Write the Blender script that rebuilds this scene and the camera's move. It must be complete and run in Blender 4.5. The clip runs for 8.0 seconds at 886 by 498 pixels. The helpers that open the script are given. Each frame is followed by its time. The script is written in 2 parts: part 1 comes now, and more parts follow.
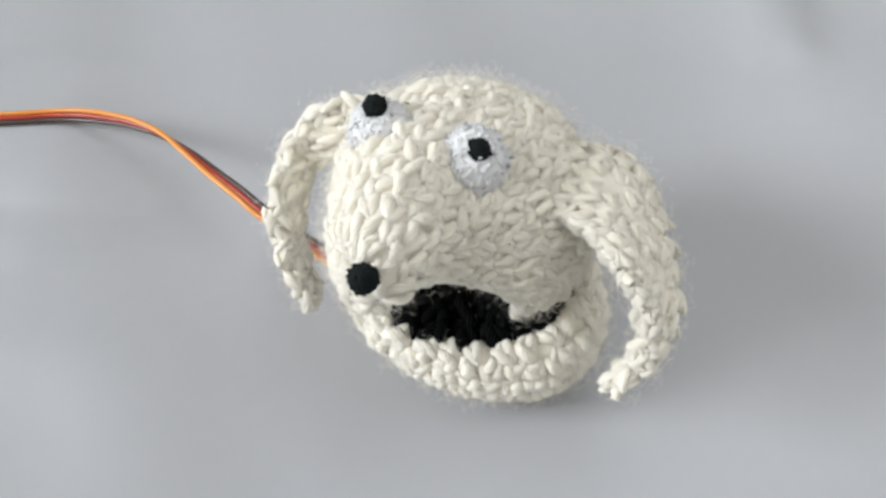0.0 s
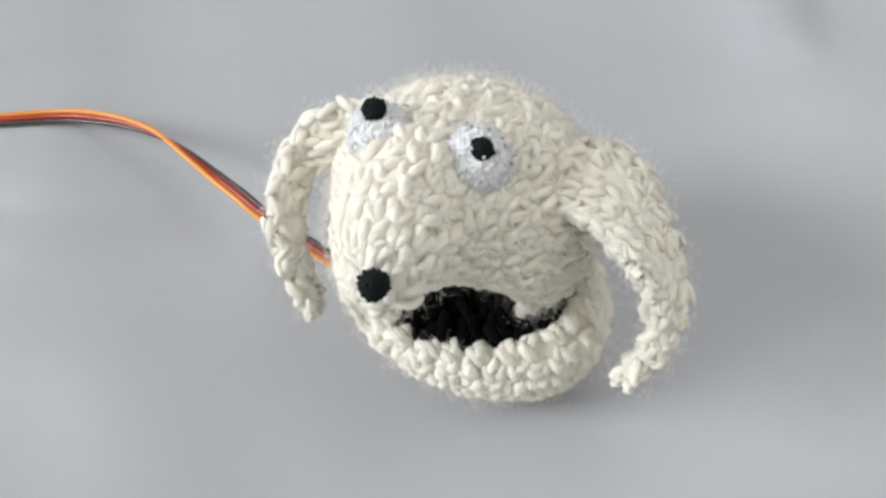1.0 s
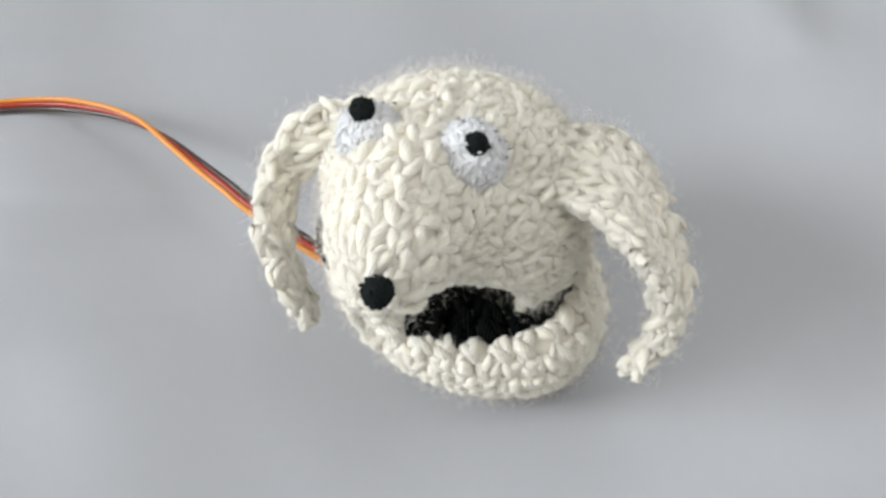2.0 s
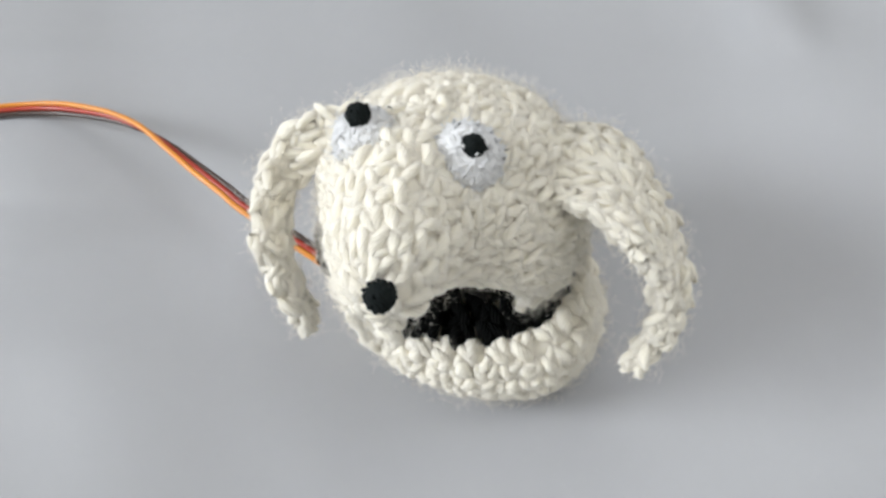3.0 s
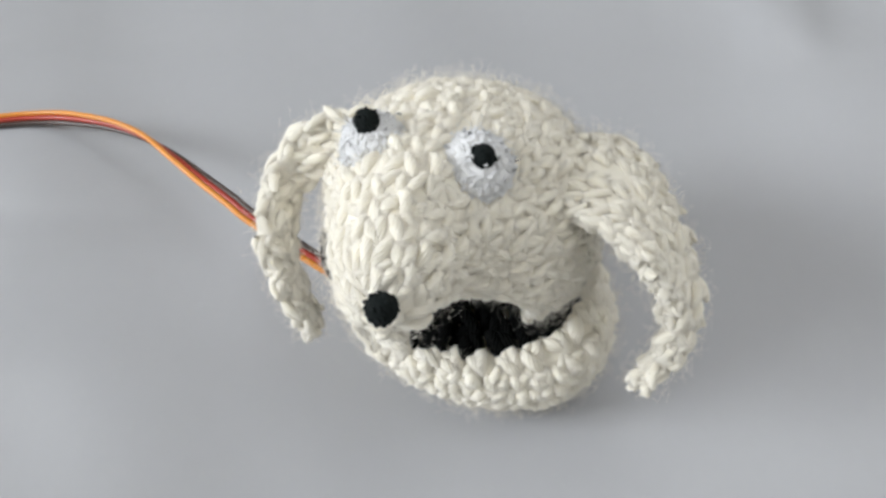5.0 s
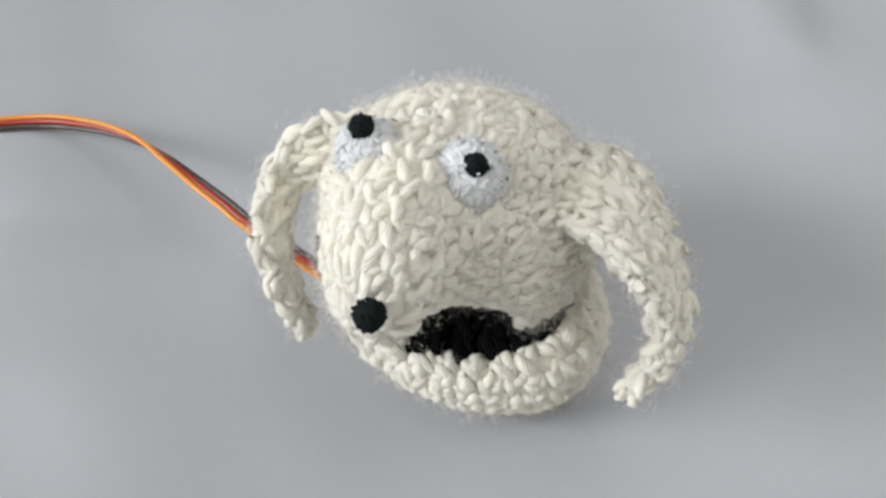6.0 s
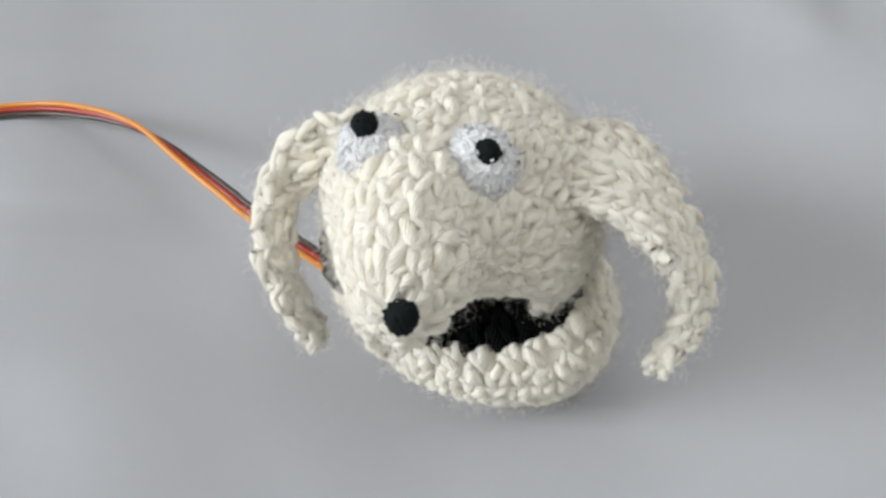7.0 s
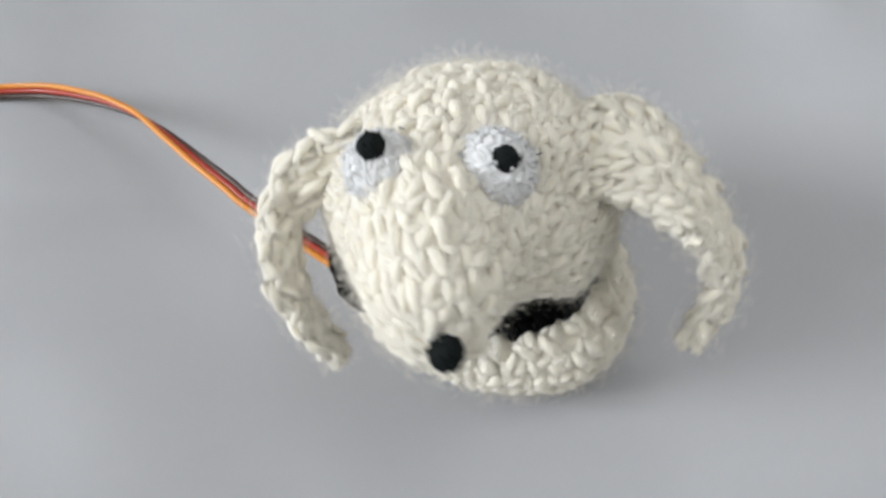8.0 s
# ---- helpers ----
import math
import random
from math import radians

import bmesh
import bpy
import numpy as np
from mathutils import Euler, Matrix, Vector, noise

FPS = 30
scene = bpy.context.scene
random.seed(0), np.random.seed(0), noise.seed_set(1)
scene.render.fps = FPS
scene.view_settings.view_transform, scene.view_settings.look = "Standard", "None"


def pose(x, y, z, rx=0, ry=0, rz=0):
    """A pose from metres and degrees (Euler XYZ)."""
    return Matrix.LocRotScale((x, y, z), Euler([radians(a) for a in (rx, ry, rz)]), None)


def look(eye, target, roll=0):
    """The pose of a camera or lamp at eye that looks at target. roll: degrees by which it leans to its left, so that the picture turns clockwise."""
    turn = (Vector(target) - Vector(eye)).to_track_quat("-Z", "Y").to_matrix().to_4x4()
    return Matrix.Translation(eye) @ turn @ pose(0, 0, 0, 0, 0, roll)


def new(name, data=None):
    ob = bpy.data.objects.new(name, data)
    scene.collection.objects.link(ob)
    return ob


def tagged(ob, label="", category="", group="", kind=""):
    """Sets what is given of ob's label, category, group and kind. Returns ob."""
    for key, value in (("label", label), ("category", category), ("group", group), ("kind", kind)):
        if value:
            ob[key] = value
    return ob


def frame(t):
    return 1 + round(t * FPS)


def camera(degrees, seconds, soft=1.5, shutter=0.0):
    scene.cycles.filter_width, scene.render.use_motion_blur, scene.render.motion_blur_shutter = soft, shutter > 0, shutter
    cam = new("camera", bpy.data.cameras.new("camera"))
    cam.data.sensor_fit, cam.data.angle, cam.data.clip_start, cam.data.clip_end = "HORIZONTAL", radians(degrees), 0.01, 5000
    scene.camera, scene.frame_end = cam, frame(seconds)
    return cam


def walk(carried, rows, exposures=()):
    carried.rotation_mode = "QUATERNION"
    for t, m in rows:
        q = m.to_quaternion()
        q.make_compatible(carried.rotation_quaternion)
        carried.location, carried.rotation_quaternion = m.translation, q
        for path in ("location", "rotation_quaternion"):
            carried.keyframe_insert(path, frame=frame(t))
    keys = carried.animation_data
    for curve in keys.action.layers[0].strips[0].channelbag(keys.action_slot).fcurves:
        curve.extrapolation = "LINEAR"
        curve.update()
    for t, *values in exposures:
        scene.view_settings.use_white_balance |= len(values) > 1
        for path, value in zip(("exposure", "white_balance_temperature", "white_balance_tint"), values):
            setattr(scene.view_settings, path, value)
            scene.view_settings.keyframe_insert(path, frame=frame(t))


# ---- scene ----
FOV = 60.0
cam = camera(FOV, 8.0, soft=3.0, shutter=0.5)
# seconds, eye x y z, turn x y z; then the toy head's yaw, nod and lean in degrees
PATH = [
    (0.0, -0.00831, -0.06260, 0.16346, 24.69, 0.17, 0.44,  0.00, -0.00, -0.00),
    (0.5, -0.00929, -0.06279, 0.16302, 24.75, 0.03, 0.43,  1.49, 0.05, -0.23),
    (1.0, -0.00899, -0.06187, 0.16274, 24.51, 0.24, -0.08,  2.61, -0.08, 0.36),
    (1.5, -0.00859, -0.06165, 0.16148, 24.30, 0.30, -0.17,  5.27, 0.03, 0.56),
    (1.7, -0.01012, -0.06030, 0.16038, 23.74, -0.41, -0.09,  5.96, -0.05, -0.12),
    (2.8, -0.00961, -0.05897, 0.16020, 23.59, -0.86, -0.19,  8.65, -0.25, -0.01),
    (3.0, -0.00889, -0.05910, 0.16087, 23.57, -0.39, -0.03,  8.85, -0.62, 0.10),
    (3.5, -0.00939, -0.05808, 0.15949, 23.37, -0.36, 0.02,  7.93, -0.36, 0.27),
    (4.0, -0.00883, -0.05820, 0.15882, 23.17, 0.03, 0.08,  7.50, -0.37, 0.71),
    (4.2, -0.00937, -0.05780, 0.15877, 23.64, 0.01, 0.14,  7.41, 0.12, 0.67),
    (5.3, -0.01034, -0.05723, 0.15896, 23.95, -0.21, -0.63,  4.82, 0.43, -0.14),
    (5.5, -0.00963, -0.05692, 0.15935, 23.52, -0.06, -0.45,  3.92, 0.42, -0.02),
    (6.0, -0.01025, -0.05680, 0.15996, 23.89, -0.52, -0.69,  4.38, 0.96, -0.29),
    (6.5, -0.01009, -0.05511, 0.15846, 22.83, -0.13, -0.66,  9.06, -0.10, 0.27),
    (7.0, -0.00996, -0.05511, 0.15736, 22.92, 0.01, -0.51,  11.61, 0.05, 0.86),
    (7.5, -0.01007, -0.05366, 0.15757, 22.53, -0.25, -0.42,  15.85, -0.92, 0.77),
    (7.6, -0.01016, -0.05363, 0.15667, 22.72, -0.27, -0.47,  13.17, 0.10, 0.80),
    (7.7, -0.01135, -0.05367, 0.15567, 23.17, -0.45, -0.66,  2.89, 1.80, 0.10),
    (7.8, -0.01259, -0.05282, 0.15489, 23.02, -0.69, -0.54,  13.00, 2.48, 0.03),
    (7.9, -0.01216, -0.05307, 0.15529, 22.39, -0.32, -0.49,  14.14, 2.16, -0.02),
    (8.0, -0.01466, -0.05085, 0.15390, 20.92, -0.62, -1.99,  18.42, 3.93, 0.24),
]
walk(cam, [(r[0], pose(*r[1:7])) for r in PATH], exposures=[(0.0, -0.06), (4.2, -0.06), (5.3, -0.2), (8.0, -0.2)])

# ---- light ----
scene.view_settings.exposure = 0.0
world = bpy.data.worlds.new("world")
scene.world = world
world.use_nodes = True
wn = world.node_tree
sky = wn.nodes.new("ShaderNodeTexSky")
sky.sky_type = "NISHITA"
sky.sun_disc = False
sky.sun_elevation, sky.sun_rotation = radians(40), radians(-75)
wn.nodes["Background"].inputs[1].default_value = 0.12
wn.links.new(sky.outputs[0], wn.nodes["Background"].inputs[0])


def area_lamp(size, height, watts, colour, eye, target):
    light = bpy.data.lights.new("area_light", "AREA")
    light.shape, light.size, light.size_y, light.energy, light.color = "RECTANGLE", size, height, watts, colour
    new("area_light", light).matrix_basis = look(eye, target)


# cool daylight through the west window, plus a weaker fill lamp added overhead
area_lamp(0.7, 1.1, 57.0, (0.935, 0.965, 1.0), (-2.06, -0.10, 1.12), (0, 0, 0.1))
area_lamp(1.6, 1.2, 16.5, (0.98, 0.98, 0.97), (0.8, 0.7, 2.19), (0.8, 0.7001, 0))

CM = 0.01


# ---- materials ----
def material(name, colour, rough=0.6, sheen=0.0, coat=0.0, spread=0.12, scale=60.0, fine=900.0, bump=0.3, depth=0.0002, gloss=0.5, strands=0.0, soft=0.0):
    m = bpy.data.materials.new(name)
    m.use_nodes = True
    nt = m.node_tree
    b = nt.nodes["Principled BSDF"]
    co = nt.nodes.new("ShaderNodeTexCoord")
    big = nt.nodes.new("ShaderNodeTexNoise")
    big.inputs["Scale"].default_value, big.inputs["Detail"].default_value = scale, 4
    small = nt.nodes.new("ShaderNodeTexNoise")
    small.inputs["Scale"].default_value, small.inputs["Detail"].default_value = fine, 5
    for n in (big, small):
        nt.links.new(co.outputs["Object"], n.inputs["Vector"])
    ramp = nt.nodes.new("ShaderNodeValToRGB")
    ramp.color_ramp.elements[0].position, ramp.color_ramp.elements[1].position = 0.3, 0.7
    ramp.color_ramp.elements[0].color = tuple(c * (1 - spread) for c in colour) + (1,)
    ramp.color_ramp.elements[1].color = tuple(min(1, c * (1 + spread * 0.6)) for c in colour) + (1,)
    mix = nt.nodes.new("ShaderNodeMath")
    mix.operation = "MULTIPLY_ADD"
    mix.inputs[1].default_value, mix.inputs[2].default_value = 0.35, 0.0
    add = nt.nodes.new("ShaderNodeMath")
    add.operation = "MULTIPLY_ADD"
    add.inputs[1].default_value = 0.65
    nt.links.new(small.outputs["Fac"], mix.inputs[0])
    nt.links.new(big.outputs["Fac"], add.inputs[0])
    nt.links.new(mix.outputs[0], add.inputs[2])
    nt.links.new(add.outputs[0], ramp.inputs["Fac"])
    nt.links.new(ramp.outputs["Color"], b.inputs["Base Color"])
    bp = nt.nodes.new("ShaderNodeBump")
    bp.inputs["Strength"].default_value, bp.inputs["Distance"].default_value = bump, depth
    nt.links.new(small.outputs["Fac"], bp.inputs["Height"])
    nt.links.new(bp.outputs["Normal"], b.inputs["Normal"])
    b.inputs["Roughness"].default_value = rough
    b.inputs["Specular IOR Level"].default_value = gloss
    b.inputs["Sheen Weight"].default_value = sheen
    b.inputs["Coat Weight"].default_value = coat
    b.inputs["Subsurface Weight"].default_value = soft
    b.inputs["Subsurface Radius"].default_value = (1.0, 1.0, 1.0)
    b.inputs["Subsurface Scale"].default_value = 0.0004
    if strands:
        # fine fibres that wind along the yarn
        turn = nt.nodes.new("ShaderNodeAttribute")
        turn.attribute_name = "strand"
        stray = nt.nodes.new("ShaderNodeMath")
        stray.operation, stray.inputs[1].default_value = "MULTIPLY_ADD", 7.0
        wave = nt.nodes.new("ShaderNodeMath")
        wave.operation = "SINE"
        ridge = nt.nodes.new("ShaderNodeBump")
        ridge.inputs["Strength"].default_value, ridge.inputs["Distance"].default_value = 0.8, strands
        nt.links.new(big.outputs["Fac"], stray.inputs[0])
        nt.links.new(turn.outputs["Fac"], stray.inputs[2])
        nt.links.new(stray.outputs[0], wave.inputs[0])
        nt.links.new(wave.outputs[0], ridge.inputs["Height"])
        nt.links.new(bp.outputs["Normal"], ridge.inputs["Normal"])
        nt.links.new(ridge.outputs["Normal"], b.inputs["Normal"])
    return m


YARN = material("cream_wool", (0.955, 0.90, 0.78), 0.95, sheen=0.3, spread=0.04, scale=180, fine=3000, bump=0.4, depth=0.0001, gloss=0.1, strands=0.00006, soft=0.5)
WHITE = material("white_thread", (0.84, 0.85, 0.86), 0.8, sheen=0.3, spread=0.05, scale=250, fine=4000, bump=0.3, depth=0.0001, gloss=0.3, strands=0.00004)
BLACK = material("black_yarn", (0.0025, 0.003, 0.0028), 0.9, sheen=0.0, spread=0.3, scale=200, fine=2500, bump=0.6, gloss=0.1, strands=0.0003)
BEAD = material("black_thread", (0.006, 0.009, 0.009), 0.8, spread=0.3, scale=300, fine=2500, bump=0.3, depth=0.0001, gloss=0.15)
ORANGE = material("orange_sheath", (0.72, 0.27, 0.03), 0.38, coat=0.1, spread=0.08, scale=80, fine=1500, bump=0.1)
RED = material("red_sheath", (0.40, 0.034, 0.014), 0.38, coat=0.1, spread=0.1, scale=80, fine=1500, bump=0.1)
BROWN = material("brown_sheath", (0.055, 0.032, 0.024), 0.4, coat=0.1, spread=0.12, scale=80, fine=1500, bump=0.1)
TABLE = material("white_sheet", (0.40, 0.409, 0.428), 0.36, spread=0.025, scale=9, fine=260, bump=0.08, depth=0.0004)
WALL = material("white_wall_paint", (0.79, 0.77, 0.73), 0.8, spread=0.04, scale=3, fine=120, bump=0.15, depth=0.001)


# ---- mesh tools ----
def mesh_object(name, verts, faces, mat, parent=None, smooth=True):
    me = bpy.data.meshes.new(name)
    me.from_pydata([tuple(v) for v in np.asarray(verts, float) * CM], [], [tuple(f) for f in faces])
    me.materials.append(mat)
    if smooth:
        me.polygons.foreach_set("use_smooth", [True] * len(me.polygons))
    me.update()
    ob = new(name, me)
    ob.parent = parent
    return ob


def unit(v):
    v = np.asarray(v, float)
    return v / np.maximum(np.linalg.norm(v, axis=-1, keepdims=True), 1e-9)


def spline(points, n):
    """n points along a smooth curve through the given ones (Catmull-Rom)."""
    p = np.asarray(points, float)
    p = np.vstack([2 * p[0] - p[1], p, 2 * p[-1] - p[-2]])
    out = []
    for u in np.linspace(0, len(p) - 3 - 1e-6, n):
        i, f = int(u), u - int(u)
        a, b, c, d = p[i:i + 4]
        out.append(0.5 * (2 * b + (c - a) * f + (2 * a - 5 * b + 4 * c - d) * f * f + (3 * b - a - 3 * c + d) * f ** 3))
    return np.array(out)


class Pile:
    """Collects many small pieces of yarn into one mesh."""

    def __init__(self):
        self.v, self.f, self.s, self.n = [], [], [], 0

    def add(self, verts, faces, strand=None):
        self.v.append(verts)
        self.s.append(np.zeros(len(verts)) if strand is None else strand)
        self.f += [tuple(i + self.n for i in f) for f in faces]
        self.n += len(verts)

    def object(self, name, mat, parent=None):
        ob = mesh_object(name, np.vstack(self.v), self.f, mat, parent)
        ob.data.attributes.new("strand", "FLOAT", "POINT").data.foreach_set("value", np.concatenate(self.s).astype(np.float32))
        return ob


def tube_faces(rings, sides):
    return [(i * sides + j, i * sides + (j + 1) % sides, (i + 1) * sides + (j + 1) % sides, (i + 1) * sides + j)
            for i in range(rings - 1) for j in range(sides)]


LOBE_RINGS, LOBE_SIDES = 11, 12
LOBE_FACES = tube_faces(LOBE_RINGS, LOBE_SIDES)


def lobe(pile, p, along, normal, length, radius, lift, rng, ply=0.09):
    """One plump loop of plied yarn that arches over the surface and dips in at both ends."""
    s = np.linspace(-1, 1, LOBE_RINGS)
    side = unit(np.cross(normal, along))
    wob = rng.uniform(-0.25, 0.25)
    mid = p + np.outer(s * length / 2, along) + np.outer(lift * (1 - s ** 2) - 0.55 * radius * np.abs(s) ** 3, normal) + np.outer(wob * radius * (1 - s ** 2), side)
    a = np.linspace(0, 2 * math.pi, LOBE_SIDES, endpoint=False) - math.pi / 2
    turn = rng.uniform(0, 6.28)
    prof = np.sqrt(np.clip(1 - (0.93 * s) ** 2, 0.04, 1)) ** 0.8
    r = radius * prof[:, None] * (1 + ply * np.cos(3 * (a[None, :] - 1.5 * s[:, None]) + turn))
    v = mid[:, None, :] + r[..., None] * (np.cos(a)[None, :, None] * side + np.sin(a)[None, :, None] * normal)
    pile.add(v.reshape(-1, 3), LOBE_FACES, (9 * a[None, :] - 16 * s[:, None] + turn).reshape(-1))


def stitch(pile, p, along, normal, width, length, rng, thick=1.0):
    """A single crochet stitch: two legs that lean together into a V, with a strand wrapped across their foot."""
    across = unit(np.cross(along, normal))
    size = rng.uniform(0.88, 1.12)
    skew = rng.normal(0, 0.2)
    for k in (-1, 1):
        d = unit(along + (k * rng.uniform(0.2, 0.75) + skew) * across + rng.normal(0, 0.12, 3))
        q = p + k * across * width * 0.23 + normal * rng.uniform(-0.03, 0.03) + rng.normal(0, 0.022, 3)
        lobe(pile, q, d, normal, length * 1.6 * size, width * rng.uniform(0.23, 0.29) * thick, width * 0.12, rng)
    d = unit(across + along * rng.normal(0, 0.6) + rng.normal(0, 0.15, 3))
    lobe(pile, p + along * length * rng.uniform(0.3, 0.55) + normal * rng.uniform(-0.04, 0.03), d, normal, width * 1.0, width * 0.21, width * 0.08, rng)


def tuft(pile, p, normal, count, rng, longest=0.13):
    """Loose wool hairs round a stitch, most of them lying low."""
    for i in range(count * 2):
        if i % 18:
            fibre(pile, p + rng.normal(0, 0.11, 3) + normal * rng.uniform(0.05, 0.12), normal * rng.uniform(-0.15, 0.2) + rng.normal(0, 0.6, 3), rng.uniform(0.05, 0.16), 0.9, rng, rng.uniform(0.0025, 0.005))
        else:
            fibre(pile, p + rng.normal(0, 0.11, 3) + normal * 0.07, normal * rng.uniform(0.0, 0.45) + rng.normal(0, 0.6, 3), rng.uniform(0.08, longest), 1.1, rng, rng.uniform(0.0014, 0.0028))


FIBRE_FACES = tube_faces(4, 3)


def fibre(pile, p, direction, length, curl, rng, radius=0.0026):
    """A loose hair of wool."""
    d = unit(direction)
    b = unit(np.cross(d, rng.normal(0, 1, 3)))
    c = np.cross(d, b)
    s = np.linspace(0, 1, 4)
    mid = p + np.outer(s * length, d) + np.outer(curl * length * s ** 2, b) + np.outer(curl * length * 0.4 * np.sin(s * 4), c)
    a = np.array([0, 2.1, 4.2])
    rr = radius * (1 - 0.6 * s)
    v = mid[:, None, :] + rr[:, None, None] * (np.cos(a)[None, :, None] * b + np.sin(a)[None, :, None] * c)
    pile.add(v.reshape(-1, 3), FIBRE_FACES)


# ---- the room ----
def box(bm, x0, x1, y0, y1, z0, z1):
    v = [bm.verts.new((x, y, z)) for z in (z0, z1) for y in (y0, y1) for x in (x0, x1)]
    for f in ((0, 2, 3, 1), (4, 5, 7, 6), (0, 1, 5, 4), (2, 6, 7, 3), (0, 4, 6, 2), (1, 3, 7, 5)):
        bm.faces.new([v[i] for i in f])


def setting(name, boxes, mat, label, category):
    bm = bmesh.new()
    for b in boxes:
        box(bm, *b)
    me = bpy.data.meshes.new(name)
    bm.to_mesh(me)
    bm.free()
    me.materials.append(mat)
    return tagged(new(name, me), label, category, kind="structure")


def tabletop():
    """A white sheet that lies nearly flat, with soft creases; finely meshed round the toy."""
    def axis(fine0, fine1, step):
        mid = np.arange(fine0, fine1 + step / 2, step)
        return np.concatenate([[-210, -140, -90, -55, -34, -26], mid, [26, 34, 55, 90, 140, 210]])
    xs, ys = axis(-22, 22, 0.4), axis(-16, 22, 0.4)
    X, Y = np.meshgrid(xs, ys)
    Z = np.zeros_like(X)
    # creases that run in from the short side of the sheet and fade out
    fade = 1 / (1 + np.exp(np.clip((X + 8.6) / 1.3, -50, 50)))
    for yc, w, h, lean in ((6.9, 0.5, 0.10, 0.06), (5.9, 0.45, -0.07, 0.02), (3.3, 0.6, 0.06, -0.05), (2.2, 0.4, -0.10, 0.03), (1.5, 0.35, 0.09, 0.08),
                           (0.8, 0.4, -0.08, 0.05), (-1.4, 0.8, 0.10, -0.10), (-2.9, 0.9, -0.06, 0.12)):
        Z += 2.2 * h * fade * (0.75 + 0.25 * np.sin(0.9 * X + 3 * yc)) * np.exp(-((Y - yc - lean * (X + 9)) / w) ** 2)
    # long gentle swells
    far = 1 / (1 + np.exp(np.clip((6.0 - np.hypot(X - 0.2, Y)) / 0.5, -50, 50))) * (np.hypot(X, Y) < 30)
    Z += far * (0.10 * np.sin(0.55 * X + 0.35 * Y + 0.6) + 0.07 * np.sin(0.33 * X - 0.85 * Y + 2.0) + 0.03 * np.sin(1.3 * X + 0.5 * Y))
    # bent up towards both short sides to brighten the right and dim the left
    Z += 0.0125 * np.clip(X - 4.2, 0, 8) ** 2 + 0.006 * np.clip(-X - 5.5, 0, 5) ** 2
    # a pressed fold with a square corner at the far side
    step = 1 / (1 + np.exp(np.clip((6.75 - Y) / 0.16, -50, 50)))
    Z += step * (0.16 / (1 + np.exp(np.clip((7.0 - X) / 0.14, -50, 50))) - 0.26 / (1 + np.exp(np.clip((8.75 - X) / 0.2, -50, 50))))
    Z -= 0.12 / (1 + np.exp(np.clip((6.9 - 0.02 * X - Y) / 0.3, -50, 50))) * (X < 7)
    near = np.hypot(X, Y) < 5.5
    Z[near] *= 0.0
    n, m = len(ys), len(xs)
    verts = np.stack([X, Y, Z], -1).reshape(-1, 3)
    faces = [(j * m + i, j * m + i + 1, (j + 1) * m + i + 1, (j + 1) * m + i) for j in range(n - 1) for i in range(m - 1)]
    under = len(verts)
    low = np.array([(-210, -210, -3), (210, -210, -3), (210, 210, -3), (-210, 210, -3)], float)
    verts = np.vstack([verts, low])
    faces.append((under, under + 3, under + 2, under + 1))
    ob = mesh_object("tabletop", verts, faces, TABLE)
    return tagged(ob, "smooth white table surface with faint soft creases", "table", kind="structure")


tabletop()
# the walls stand just outside the edge of the table
setting("wall_west", [(-2.22, -2.102, -2.1, -0.5, -0.03, 2.2), (-2.22, -2.102, 0.3, 2.1, -0.03, 2.2),
                      (-2.22, -2.102, -0.5, 0.3, -0.03, 0.57), (-2.22, -2.102, -0.5, 0.3, 1.67, 2.2)], WALL, "plain white painted wall with a window", "wall")
setting("wall_east", [(2.102, 2.22, -2.1, 2.1, -0.03, 2.2)], WALL, "plain white painted wall", "wall")
setting("wall_south", [(-2.22, 2.22, -2.22, -2.102, -0.03, 2.2)], WALL, "plain white painted wall", "wall")
setting("wall_north", [(-2.22, 2.22, 2.102, 2.22, -0.03, 2.2)], WALL, "plain white painted wall", "wall")
# unseen opening, made only to hold the added overhead fill lamp
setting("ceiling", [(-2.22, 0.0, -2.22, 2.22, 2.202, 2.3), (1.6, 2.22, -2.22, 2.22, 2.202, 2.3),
                    (0.0, 1.6, -2.22, 0.1, 2.202, 2.3), (0.0, 1.6, 1.3, 2.22, 2.202, 2.3)], WALL, "plain white ceiling with an opening for the added lamp", "ceiling")

# ---- the crocheted toy ----
toy = tagged(new("toy_dog"), "cream crocheted toy dog head with an open black mouth", "toy")
rng = np.random.default_rng(7)

# lower jaw: a shallow bowl, oval in plan
JAW_C, JAW_A, JAW_B, JAW_T = np.array([-0.38, -0.08, 0.0]), 2.98, 2.15, radians(-30)
JAW_U, JAW_V = np.array([math.cos(JAW_T), math.sin(JAW_T), 0]), np.array([-math.sin(JAW_T), math.cos(JAW_T), 0])


def jaw_point(scale, z, a):
    """Oval outside, round at the rim of the mouth."""
    oval = JAW_C + scale * (JAW_A * math.cos(a) * JAW_U + JAW_B * math.sin(a) * JAW_V)
    k, cr, sr = scale / 0.72, math.cos(radians(-14)), math.sin(radians(-14))
    ru, rv = 2.40 * k * math.cos(a + JAW_T - radians(-14)), 2.03 * k * math.sin(a + JAW_T - radians(-14))
    rim = np.array([-0.55 + ru * cr - rv * sr, 0.30 + ru * sr + rv * cr, 0])
    w = min(1.0, max(0.0, (0.92 - scale) / 0.2)) if z > 1.2 else 0.0
    return oval * (1 - w) + rim * w + np.array([0, 0, z])


JAW_PROFILE = spline([(0.76, 0.05, 0), (0.90, 0.35, 0), (0.98, 0.95, 0), (0.955, 1.55, 0), (0.86, 2.02, 0), (0.72, 2.12, 0)], 60)[:, :2]


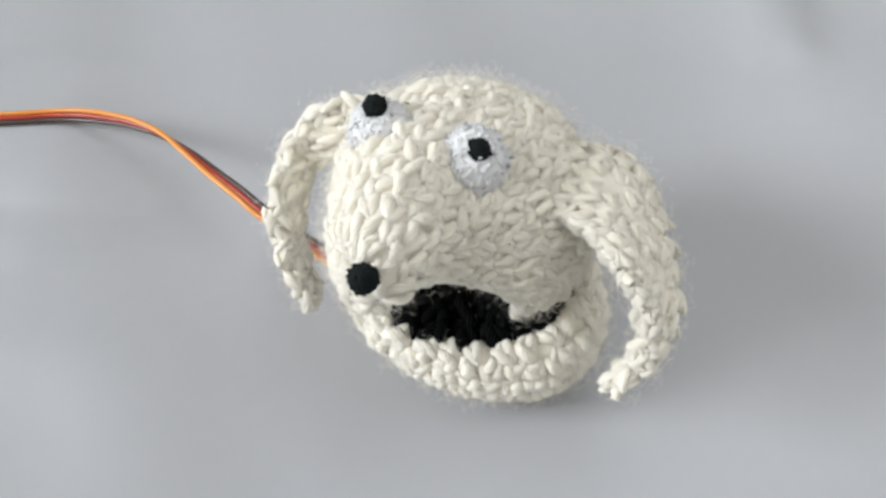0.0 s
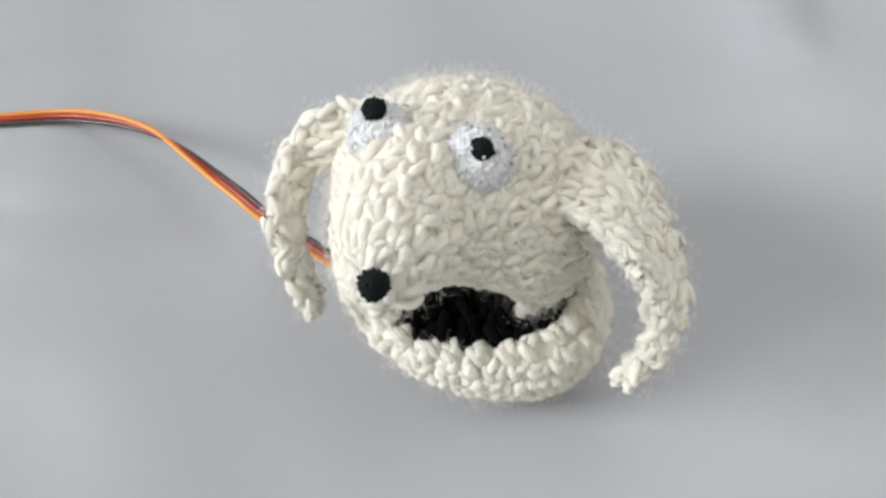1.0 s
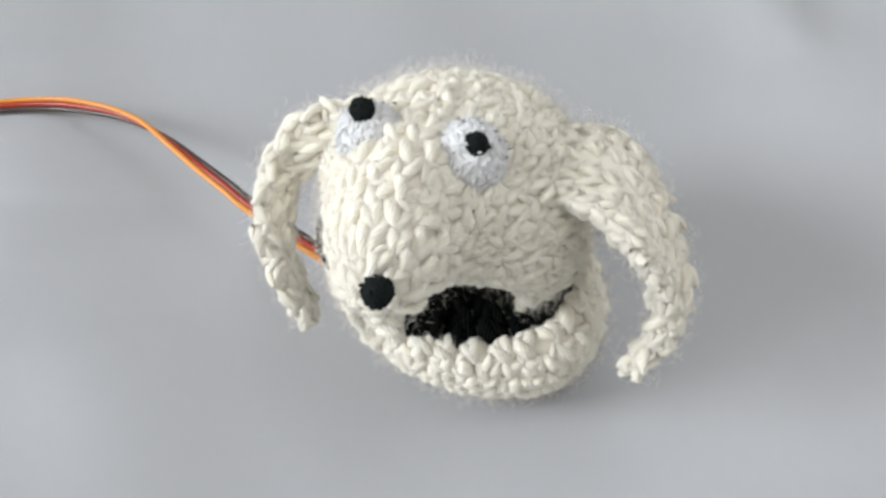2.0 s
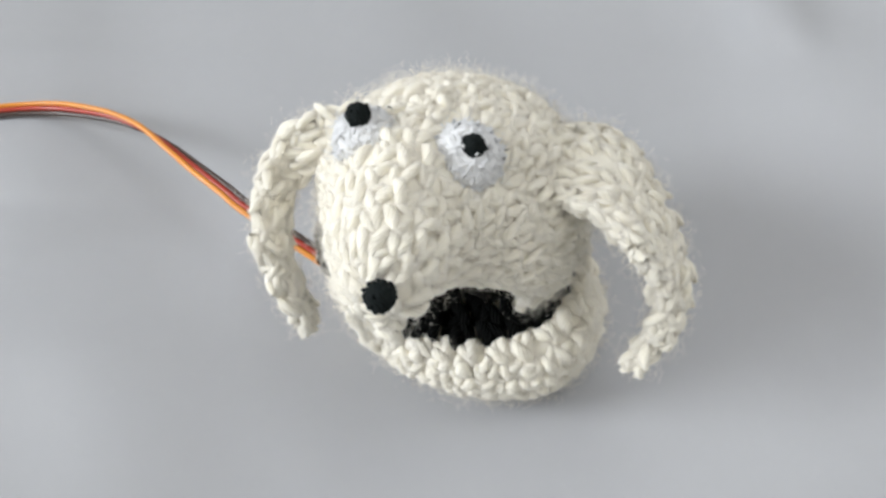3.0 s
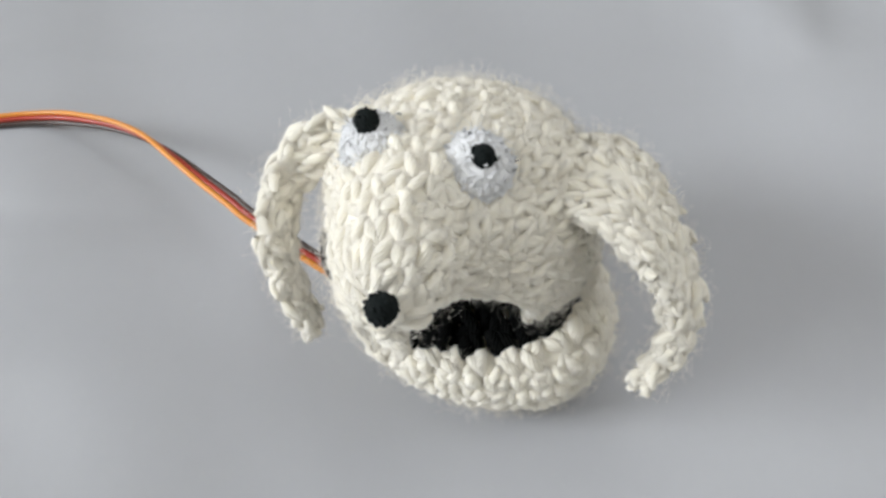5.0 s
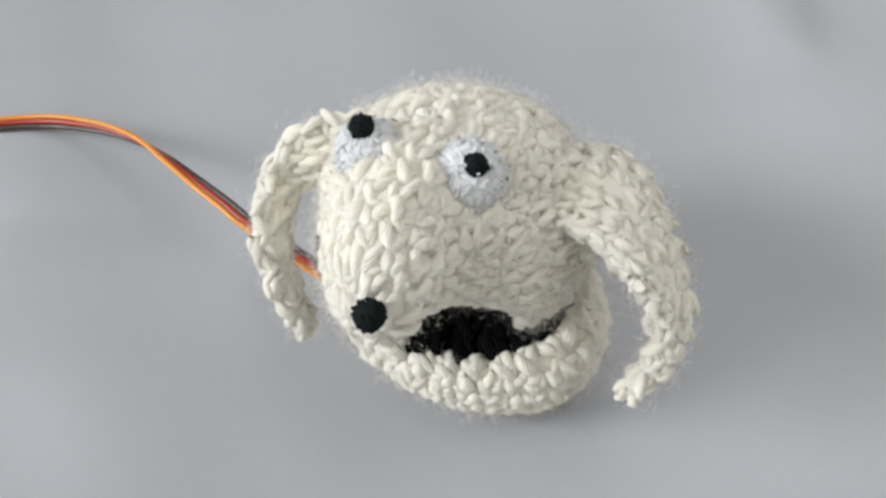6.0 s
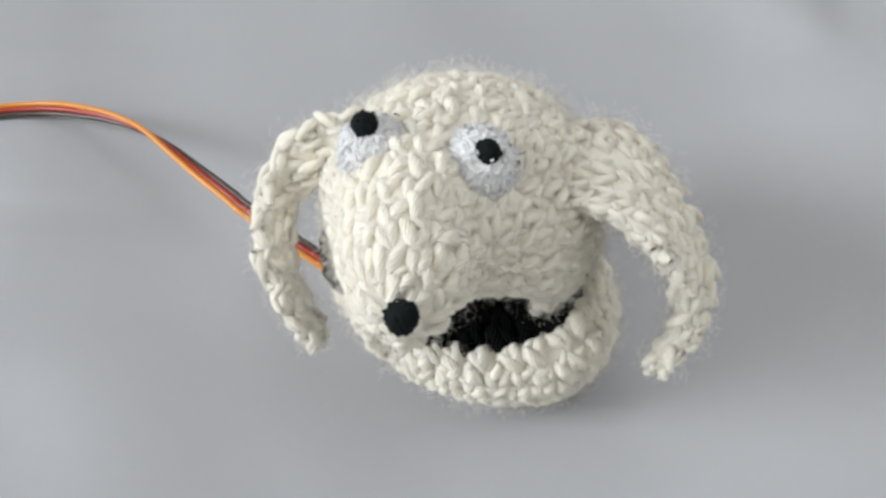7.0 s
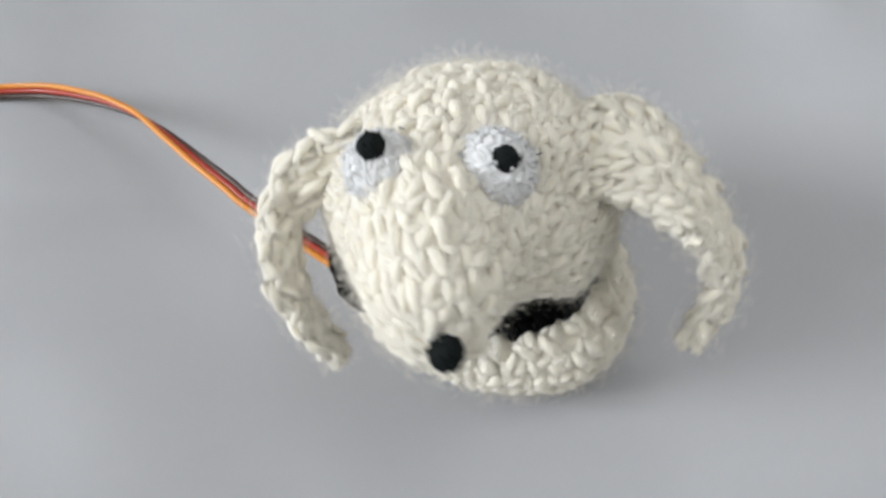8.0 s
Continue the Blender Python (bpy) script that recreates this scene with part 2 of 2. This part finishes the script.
def lower_jaw():
    pile = Pile()
    prof = np.vstack([[(0.0, 0.04)], JAW_PROFILE * [1.018, 1.01], [(0.66, 1.95), (0.0, 1.5)]])
    na = 72
    pile.add(np.array([jaw_point(s, z, 2 * math.pi * k / na) for s, z in prof for k in range(na)]), tube_faces(len(prof), na))
    length = np.concatenate([[0], np.cumsum(np.hypot(np.diff(JAW_PROFILE[:, 0]) * 2.7, np.diff(JAW_PROFILE[:, 1])))])
    rows = int(length[-1] / 0.38)
    for r in range(rows):
        at = (r + 0.5) * length[-1] / rows
        s, z = (np.interp(at, length, JAW_PROFILE[:, k]) for k in (0, 1))
        s2, z2 = (np.interp(at + 0.05, length, JAW_PROFILE[:, k]) for k in (0, 1))
        count = int(2 * math.pi * s * 2.7 / 0.43)
        for k in range(count):
            a = 2 * math.pi * (k + 0.5 * (r % 2) + rng.uniform(-0.12, 0.12)) / count
            p = jaw_point(s, z, a)
            along = unit(jaw_point(s2, z2, a) - p)
            around = unit(jaw_point(s, z, a + 0.02) - p)
            normal = unit(np.cross(around, along))
            stitch(pile, p, along, normal, 0.44, 0.36, rng, 1.15)
            tuft(pile, p, normal, 42, rng)
    tagged(pile.object("lower_jaw", YARN, toy), "plump cream crocheted lower jaw with knobbly stitches")
    # black lining of the mouth: a crocheted disc with a scalloped rim
    lining = Pile()
    for ring, (s, z) in enumerate(((0.664, 2.12), (0.57, 2.06), (0.47, 1.97), (0.37, 1.9), (0.26, 1.84), (0.14, 1.8))):
        count = max(5, int(2 * math.pi * s * 2.7 / 0.46))
        for k in range(count):
            a = 2 * math.pi * (k + 0.5 * (ring % 2)) / count
            p = jaw_point(s, z, a)
            out = unit(p - jaw_point(0, z, 0))
            stitch(lining, p, out, np.array([0, 0, 1.0]), 0.46, 0.40, rng, 1.05)
    tagged(lining.object("mouth_lining", BLACK, toy), "black crocheted mouth lining with a scalloped edge")


lower_jaw()

# head: blended round forms, worked in rounds from the nose
HEAD_C = np.array([-0.75, 0.1, 4.0])
HEAD_AXIS = unit(np.array([-1.05, -2.0, 1.3]))
FORMS = [((-0.40, 0.53, 3.52), (2.24, 2.11, 2.12)), ((0.70, -0.20, 2.0), (0.95, 0.64, 0.9)), ((-1.0, 1.15, 4.12), (1.5, 1.08, 1.24)), ((-1.45, -0.05, 4.8), (1.08, 1.22, 1.28)), ((-1.84, -1.12, 5.2), (0.74, 0.93, 1.05))]


def head_field(p):
    """Negative inside the head."""
    d = []
    for c, r in FORMS:
        q = (p - np.array(c)) / np.array(r)
        d.append((np.linalg.norm(q, axis=-1) - 1) * min(r))
    d, k = np.array(d), 0.28
    return -k * np.log(np.exp(-d / k).sum(0))


def head_surface(dirs):
    lo, hi = np.zeros(len(dirs)), np.full(len(dirs), 5.0)
    for _ in range(30):
        mid = (lo + hi) / 2
        inside = head_field(HEAD_C + mid[:, None] * dirs) < 0
        lo, hi = np.where(inside, mid, lo), np.where(inside, hi, mid)
    return HEAD_C + lo[:, None] * dirs


def head_normal(p):
    e = 0.01
    g = [head_field(p + e * np.eye(3)[i]) - head_field(p - e * np.eye(3)[i]) for i in range(3)]
    return unit(np.stack(g, -1))


AX_U = unit(np.cross(HEAD_AXIS, (0, 0, 1.0)))
AX_V = np.cross(HEAD_AXIS, AX_U)


def head_dirs(theta, phi):
    return np.cos(theta)[:, None] * HEAD_AXIS + np.sin(theta)[:, None] * (np.cos(phi)[:, None] * AX_U + np.sin(phi)[:, None] * AX_V)


def lip(p):
    """Height of the lip of the upper jaw: low at the cheeks, raised under the muzzle."""
    f = -0.31 * p[..., 0] - 0.95 * p[..., 1]
    side = 0.95 * p[..., 0] - 0.31 * p[..., 1]
    notch = np.interp(side, [-1.15, -0.7], [0, 1]) * np.interp(f, [1.6, 2.0, 2.35], [0, 0.35, 1])
    return np.interp(f, [-9, 0.86, 1.1, 1.4, 1.7, 2.5], [2.05, 2.05, 3.0, 4.4, 4.85, 4.95]) + notch


PIVOT = np.array([0, 0, 2.0])


EYES = [((-0.46, 0.20, 5.63), (-0.36, 0.12, 6.14), (0.50, 0.0, -0.22), 0.595), ((-1.92, 0.76, 5.66), (-2.00, 0.90, 6.19), (0.46, 0.22, -0.2), 0.53)]


def head():
    nt, na = 70, 120
    def shell(scale):
        verts = np.vstack([HEAD_C + scale * (head_surface(head_dirs(np.full(na, t), np.linspace(0, 2 * math.pi, na, endpoint=False))) - HEAD_C) for t in np.linspace(0.01, math.pi - 0.01, nt)])
        faces = [f for f in tube_faces(nt, na) if all(verts[i][2] > lip(verts[i]) - 0.02 for i in f)]
        return verts - PIVOT, faces
    pile = Pile()
    pile.add(*shell(1.022))
    theta, row = 0.10, 0
    while theta < math.pi - 0.08:
        phi = np.linspace(0, 2 * math.pi, 240, endpoint=False)
        ring = head_surface(head_dirs(np.full(240, theta), phi))
        seg = np.linalg.norm(np.roll(ring, -1, 0) - ring, axis=1)
        cum = np.concatenate([[0], np.cumsum(seg)])
        count = max(5, int(cum[-1] / 0.36))
        at = (np.arange(count) + 0.5 * (row % 2) + rng.uniform(-0.1, 0.1, count)) * cum[-1] / count % cum[-1]
        ph = np.interp(at, cum, np.linspace(0, 2 * math.pi, 241))
        p = head_surface(head_dirs(np.full(count, theta), ph))
        q = head_surface(head_dirs(np.full(count, theta + 0.03), ph))
        normals = head_normal(p)
        for k in range(count):
            edge = p[k][2] - lip(p[k])
            if edge < 0.02 or any(np.linalg.norm(p[k] - np.array(e[0])) < e[3] * 1.1 for e in EYES):
                continue
            along = q[k] - p[k]
            along = unit(along - along @ normals[k] * normals[k])
            stitch(pile, p[k] - PIVOT, along, normals[k], 0.36, 0.33, rng)
            tuft(pile, p[k] - PIVOT, normals[k], 34, rng)
            if edge < 0.45:
                for _ in range(2):
                    fibre(pile, p[k] - PIVOT + rng.normal(0, 0.1, 3), normals[k] * 0.5 + rng.normal(0, 0.5, 3) + np.array([0, 0, -1.0]), rng.uniform(0.15, 0.4), 0.9, rng, 0.002)
        step = np.linalg.norm(q - p, axis=1).mean() / 0.03
        theta += 0.32 / step
        row += 1
    # a finishing round of yarn along the lip
    edge = []
    for al in np.linspace(0, 2 * math.pi, 150, endpoint=False):
        el = np.linspace(1.2, -1.45, 160)
        d = np.stack([np.cos(el) * math.cos(al), np.cos(el) * math.sin(al), np.sin(el)], -1)
        q = head_surface(d)
        low = np.nonzero(q[:, 2] < lip(q))[0]
        if len(low):
            edge.append(q[low[0]])
    edge = np.array(edge)
    edge = (edge + np.roll(edge, 1, 0) + np.roll(edge, -1, 0)) / 3
    seg = np.concatenate([[0], np.cumsum(np.linalg.norm(np.diff(edge, axis=0), axis=1))])
    for at in np.arange(0, seg[-1], 0.16):
        q = np.array([np.interp(at, seg, edge[:, i]) for i in range(3)])
        q2 = np.array([np.interp(at + 0.08, seg, edge[:, i]) for i in range(3)])
        n = head_normal(q[None])[0]
        d = unit(q2 - q + rng.normal(0, 0.02, 3))
        lobe(pile, q - PIVOT - 0.03 * n, d, n, 0.42, 0.095, 0.03, rng)
        for _ in range(4):
            fibre(pile, q - PIVOT + rng.normal(0, 0.06, 3), n * 0.4 + rng.normal(0, 0.6, 3) + np.array([0, 0, -0.7]), rng.uniform(0.12, 0.36), 0.9, rng, 0.0018)
    core = tagged(pile.object("head", YARN, toy), "cream crocheted upper head with a broad muzzle")
    v, f = shell(0.90)
    tagged(mesh_object("palate", v, f, BLACK, core), "black lining inside the upper jaw")
    # the lining shows as a black edge below the cheek, over the cable
    rim = Pile()
    outer, inner = spline(LINING_EDGE, 13), spline(LINING_EDGE, 13) + np.array([0.75, 0.1, 0.55])
    for r in range(4):
        for k in range(13):
            p = outer[k] + (inner[k] - outer[k]) * r / 3
            d = unit(outer[min(k + 1, 12)] - outer[max(k - 1, 0)])
            lobe(rim, p - PIVOT + rng.normal(0, 0.015, 3), unit(d + rng.normal(0, 0.25, 3)), unit(np.array([-0.6, -0.2, 0.75])), 0.42, 0.12, 0.02, rng)
    tagged(rim.object("lining_edge", BLACK, core), "black crocheted edge of the mouth lining")
    return core


LINING_EDGE = [(-2.80, 1.0, 3.29), (-2.93, 0.66, 3.31), (-2.99, 0.27, 3.34), (-2.96, -0.07, 3.36), (-2.84, -0.43, 3.48)]
head_ob = head()


def ball(pile, centre, radius, axis, rings, thread, rng, mat_len=1.0):
    """A small ball wound and crocheted in thread, worked round its axis."""
    axis = unit(axis)
    u = unit(np.cross(axis, (0.3, 0.9, 0.2)))
    w = np.cross(axis, u)
    for i in range(rings):
        th = (i + 0.6) * math.pi / (rings + 0.2)
        count = max(4, int(2 * math.pi * math.sin(th) * radius / thread))
        for k in range(count):
            ph = 2 * math.pi * (k + rng.uniform(-0.2, 0.2)) / count
            n = math.cos(th) * axis + math.sin(th) * (math.cos(ph) * u + math.sin(ph) * w)
            along = unit(-math.sin(th) * axis + math.cos(th) * (math.cos(ph) * u + math.sin(ph) * w) + rng.normal(0, 0.55, 3))
            lobe(pile, centre + radius * n, along, n, radius * math.pi / rings * 1.25 * mat_len, thread * 0.55, thread * 0.2, rng)


def sphere(pile, centre, radius):
    verts = [np.array(centre) + radius * np.array([math.sin(t) * math.cos(p), math.sin(t) * math.sin(p), math.cos(t)])
             for t in np.linspace(0.01, math.pi - 0.01, 14) for p in np.linspace(0, 2 * math.pi, 24, endpoint=False)]
    pile.add(np.array(verts), tube_faces(14, 24))


def eye(centre, pupil, tail, radius):
    centre, pupil = np.array(centre) - PIVOT, np.array(pupil) - PIVOT
    axis = pupil - centre
    pile = Pile()
    sphere(pile, centre, radius)
    ball(pile, centre, radius - 0.02, axis, 9, 0.065, rng)
    for _ in range(420):
        n = unit(rng.normal(0, 1, 3))
        if n @ unit(axis) > 0.72:
            continue
        t = unit(np.cross(n, rng.normal(0, 1, 3)))
        fibre(pile, centre + (radius + 0.005) * n, t + n * rng.uniform(0.0, 0.4), rng.uniform(0.12, 0.36), 0.4, rng, rng.uniform(0.004, 0.009))
    tagged(pile.object("eye", WHITE, head_ob), "round fuzzy white thread eye")
    dot = Pile()
    sphere(dot, pupil, 0.197)
    ball(dot, pupil, 0.162, axis, 4, 0.06, rng)
    fibre(dot, pupil + np.array(tail), (0.8, -0.3, 0.3), 0.09, 0.3, rng, 0.016)
    tagged(dot.object("pupil", BEAD, head_ob), "small black knotted thread pupil")


for spot in EYES:
    eye(*spot)


def nose():
    c = np.array([-2.03, -2.08, 6.22]) - PIVOT
    pile = Pile()
    sphere(pile, c, 0.23)
    ball(pile, c, 0.19, (-0.3, -0.6, 0.8), 4, 0.07, rng)
    tagged(pile.object("nose", BEAD, head_ob), "round black knotted nose")


nose()


def ear(inner_edge, outer_edge, label, thick=0.16):
    """A floppy strap between two edges, crocheted on both faces."""
    n, m = 60, 12
    a, b = spline(inner_edge, n) - PIVOT, spline(outer_edge, n) - PIVOT
    mid = (a + b) / 2
    along = unit(np.gradient(mid, axis=0))
    across = b - a
    normal = unit(np.cross(along, across))
    verts = []
    for i in range(n):
        w = np.linalg.norm(across[i])
        for k in range(2 * m):
            t = math.pi * k / m
            verts.append(mid[i] + across[i] * 0.47 * math.cos(t) + normal[i] * min(thick + 0.04, 0.4 * w + 0.05) * math.sin(t))
    faces = tube_faces(n, 2 * m) + [tuple(range(2 * m)), tuple(range((n - 1) * 2 * m, n * 2 * m))]
    pile = Pile()
    pile.add(np.array(verts), faces)
    length = np.concatenate([[0], np.cumsum(np.linalg.norm(np.diff(mid, axis=0), axis=1))])
    rows = int(length[-1] / 0.33)
    for r in range(rows + 1):
        i = min(n - 1, int(np.searchsorted(length, r * length[-1] / rows)))
        w = np.linalg.norm(across[i])
        girth = 2 * w + 4 * thick
        count = max(5, int(girth / 0.33))
        for k in range(count):
            t = 2 * math.pi * (k + 0.5 * (r % 2)) / count
            # spread the stitches evenly round the flat section
            c, s = math.cos(t), math.sin(t)
            c = math.copysign(abs(c) ** 0.8, c)
            tk = min(thick, 0.4 * w + 0.05)
            p = mid[i] + across[i] * 0.47 * c + normal[i] * tk * s
            nn = unit(across[i] / max(w, 0.1) * c * tk * 1.5 + normal[i] * s * max(0.5 * w, 0.1))
            stitch(pile, p, along[i], nn, 0.34, 0.33, rng)
            tuft(pile, p, nn, 26, rng, 0.13)
    # a rolled edge of yarn along the inner side
    for i in range(2, n - 2, 2):
        lobe(pile, a[i] + across[i] * 0.04 + rng.normal(0, 0.012, 3), along[i], unit(normal[i] * np.sign(normal[i][2]) - across[i]), 0.3, 0.085, 0.03, rng)
    tagged(pile.object("ear", YARN, head_ob), label)


ear([(1.0, -0.45, 5.1), (1.52, -0.98, 5.25), (1.93, -1.45, 5.15), (2.30, -1.88, 4.7), (2.38, -2.32, 4.1), (2.05, -2.72, 3.3)],
    [(1.42, 0.98, 4.85), (2.12, 1.10, 4.6), (2.70, 0.58, 4.35), (2.95, -0.72, 4.35), (2.95, -1.82, 4.2), (2.66, -2.48, 3.7), (2.15, -2.78, 3.3)],
    "wide floppy cream crocheted ear that curls forward", 0.12)
ear([(-2.30, 1.25, 4.7), (-3.05, 1.20, 4.3), (-3.50, 0.90, 3.75), (-3.66, 0.25, 3.3), (-3.56, -0.28, 2.85), (-3.50, -0.62, 2.45), (-3.55, -0.82, 2.15)],
    [(-2.10, 1.74, 5.2), (-2.90, 1.75, 5.02), (-3.50, 1.47, 4.7), (-3.91, 0.93, 4.3), (-4.05, 0.25, 3.85), (-3.92, -0.36, 3.25), (-3.70, -0.76, 2.6), (-3.60, -0.84, 2.15)],
    "narrow floppy cream crocheted ear that hangs down", 0.09)

# ---- the servo cable ----
CABLE = [(-26, 1.0, 0.32), (-18, 3.5, 0.32), (-13.5, 4.36, 0.34), (-11.46, 4.54, 0.4), (-10.75, 4.57, 0.45), (-9.97, 4.48, 0.6), (-9.13, 4.2, 0.9), (-8.33, 3.88, 1.15), (-7.55, 3.46, 1.35),
         (-6.8, 2.88, 1.5), (-6.06, 2.24, 1.65), (-5.37, 1.67, 1.75), (-4.84, 1.22, 1.8), (-3.2, 0.08, 1.9), (-2.3, -0.4, 1.9)]
# turn of the flat ribbon about its run, point by point
TWIST = [180, 180, 175, 170, 165, 145, 120, 105, 85, 45, 22, 12, 6, 0, 0]


def cable():
    holder = tagged(new("servo_cable"), "three-wire orange, red and brown servo ribbon cable", "cable")
    n = 140
    mid = spline(CABLE, n)
    tw = np.radians(np.interp(np.linspace(0, len(TWIST) - 1, n), range(len(TWIST)), TWIST))
    run = unit(np.gradient(mid, axis=0))
    flat = unit(np.cross(np.array([0, 0, 1.0]), run))
    upn = np.cross(run, flat)
    lateral = np.cos(tw)[:, None] * flat - np.sin(tw)[:, None] * upn
    a = np.linspace(0, 2 * math.pi, 10, endpoint=False)
    for k, mat, word in ((-1, ORANGE, "orange"), (0, RED, "red"), (1, BROWN, "dark brown")):
        c = mid + lateral * 0.118 * k
        other = np.cross(run, lateral)
        v = c[:, None, :] + 0.062 * (np.cos(a)[None, :, None] * lateral[:, None, :] + np.sin(a)[None, :, None] * other[:, None, :])
        faces = tube_faces(n, 10) + [tuple(range(10)), tuple(range((n - 1) * 10, n * 10))]
        tagged(mesh_object("wire", v.reshape(-1, 3), faces, mat, holder), word + " insulated wire")
    return holder


cable_ob = cable()


CABLE_SHIFT = [(0.0, 0.08, -0.5, 0.0), (1.5, 0.04, -0.7, 0.0), (3.0, 0.01, 0.0, 0.0), (4.2, 0.01, 0.0, 0.0), (5.3, 0.05, -0.3, -0.03), (6.5, 0.05, -0.5, -0.04), (7.5, 0.03, -0.7, -0.06), (7.9, 0.02, -1.2, -0.09), (8.0, 0.0, -2.3, -0.16)]


def motions():
    # the cable is shifted a millimetre or two to fit the camera's view
    walk(cable_ob, [(t, pose(-0.032 + x * CM, y * CM, 0, 0, 0, yaw) @ pose(0.032, 0, 0)) for t, x, yaw, y in CABLE_SHIFT])
    walk(head_ob, [(r[0], pose(0, 0, 0.02, r[8], r[9], 0) @ pose(0, 0, 0, 0, 0, r[7])) for r in PATH])


motions()
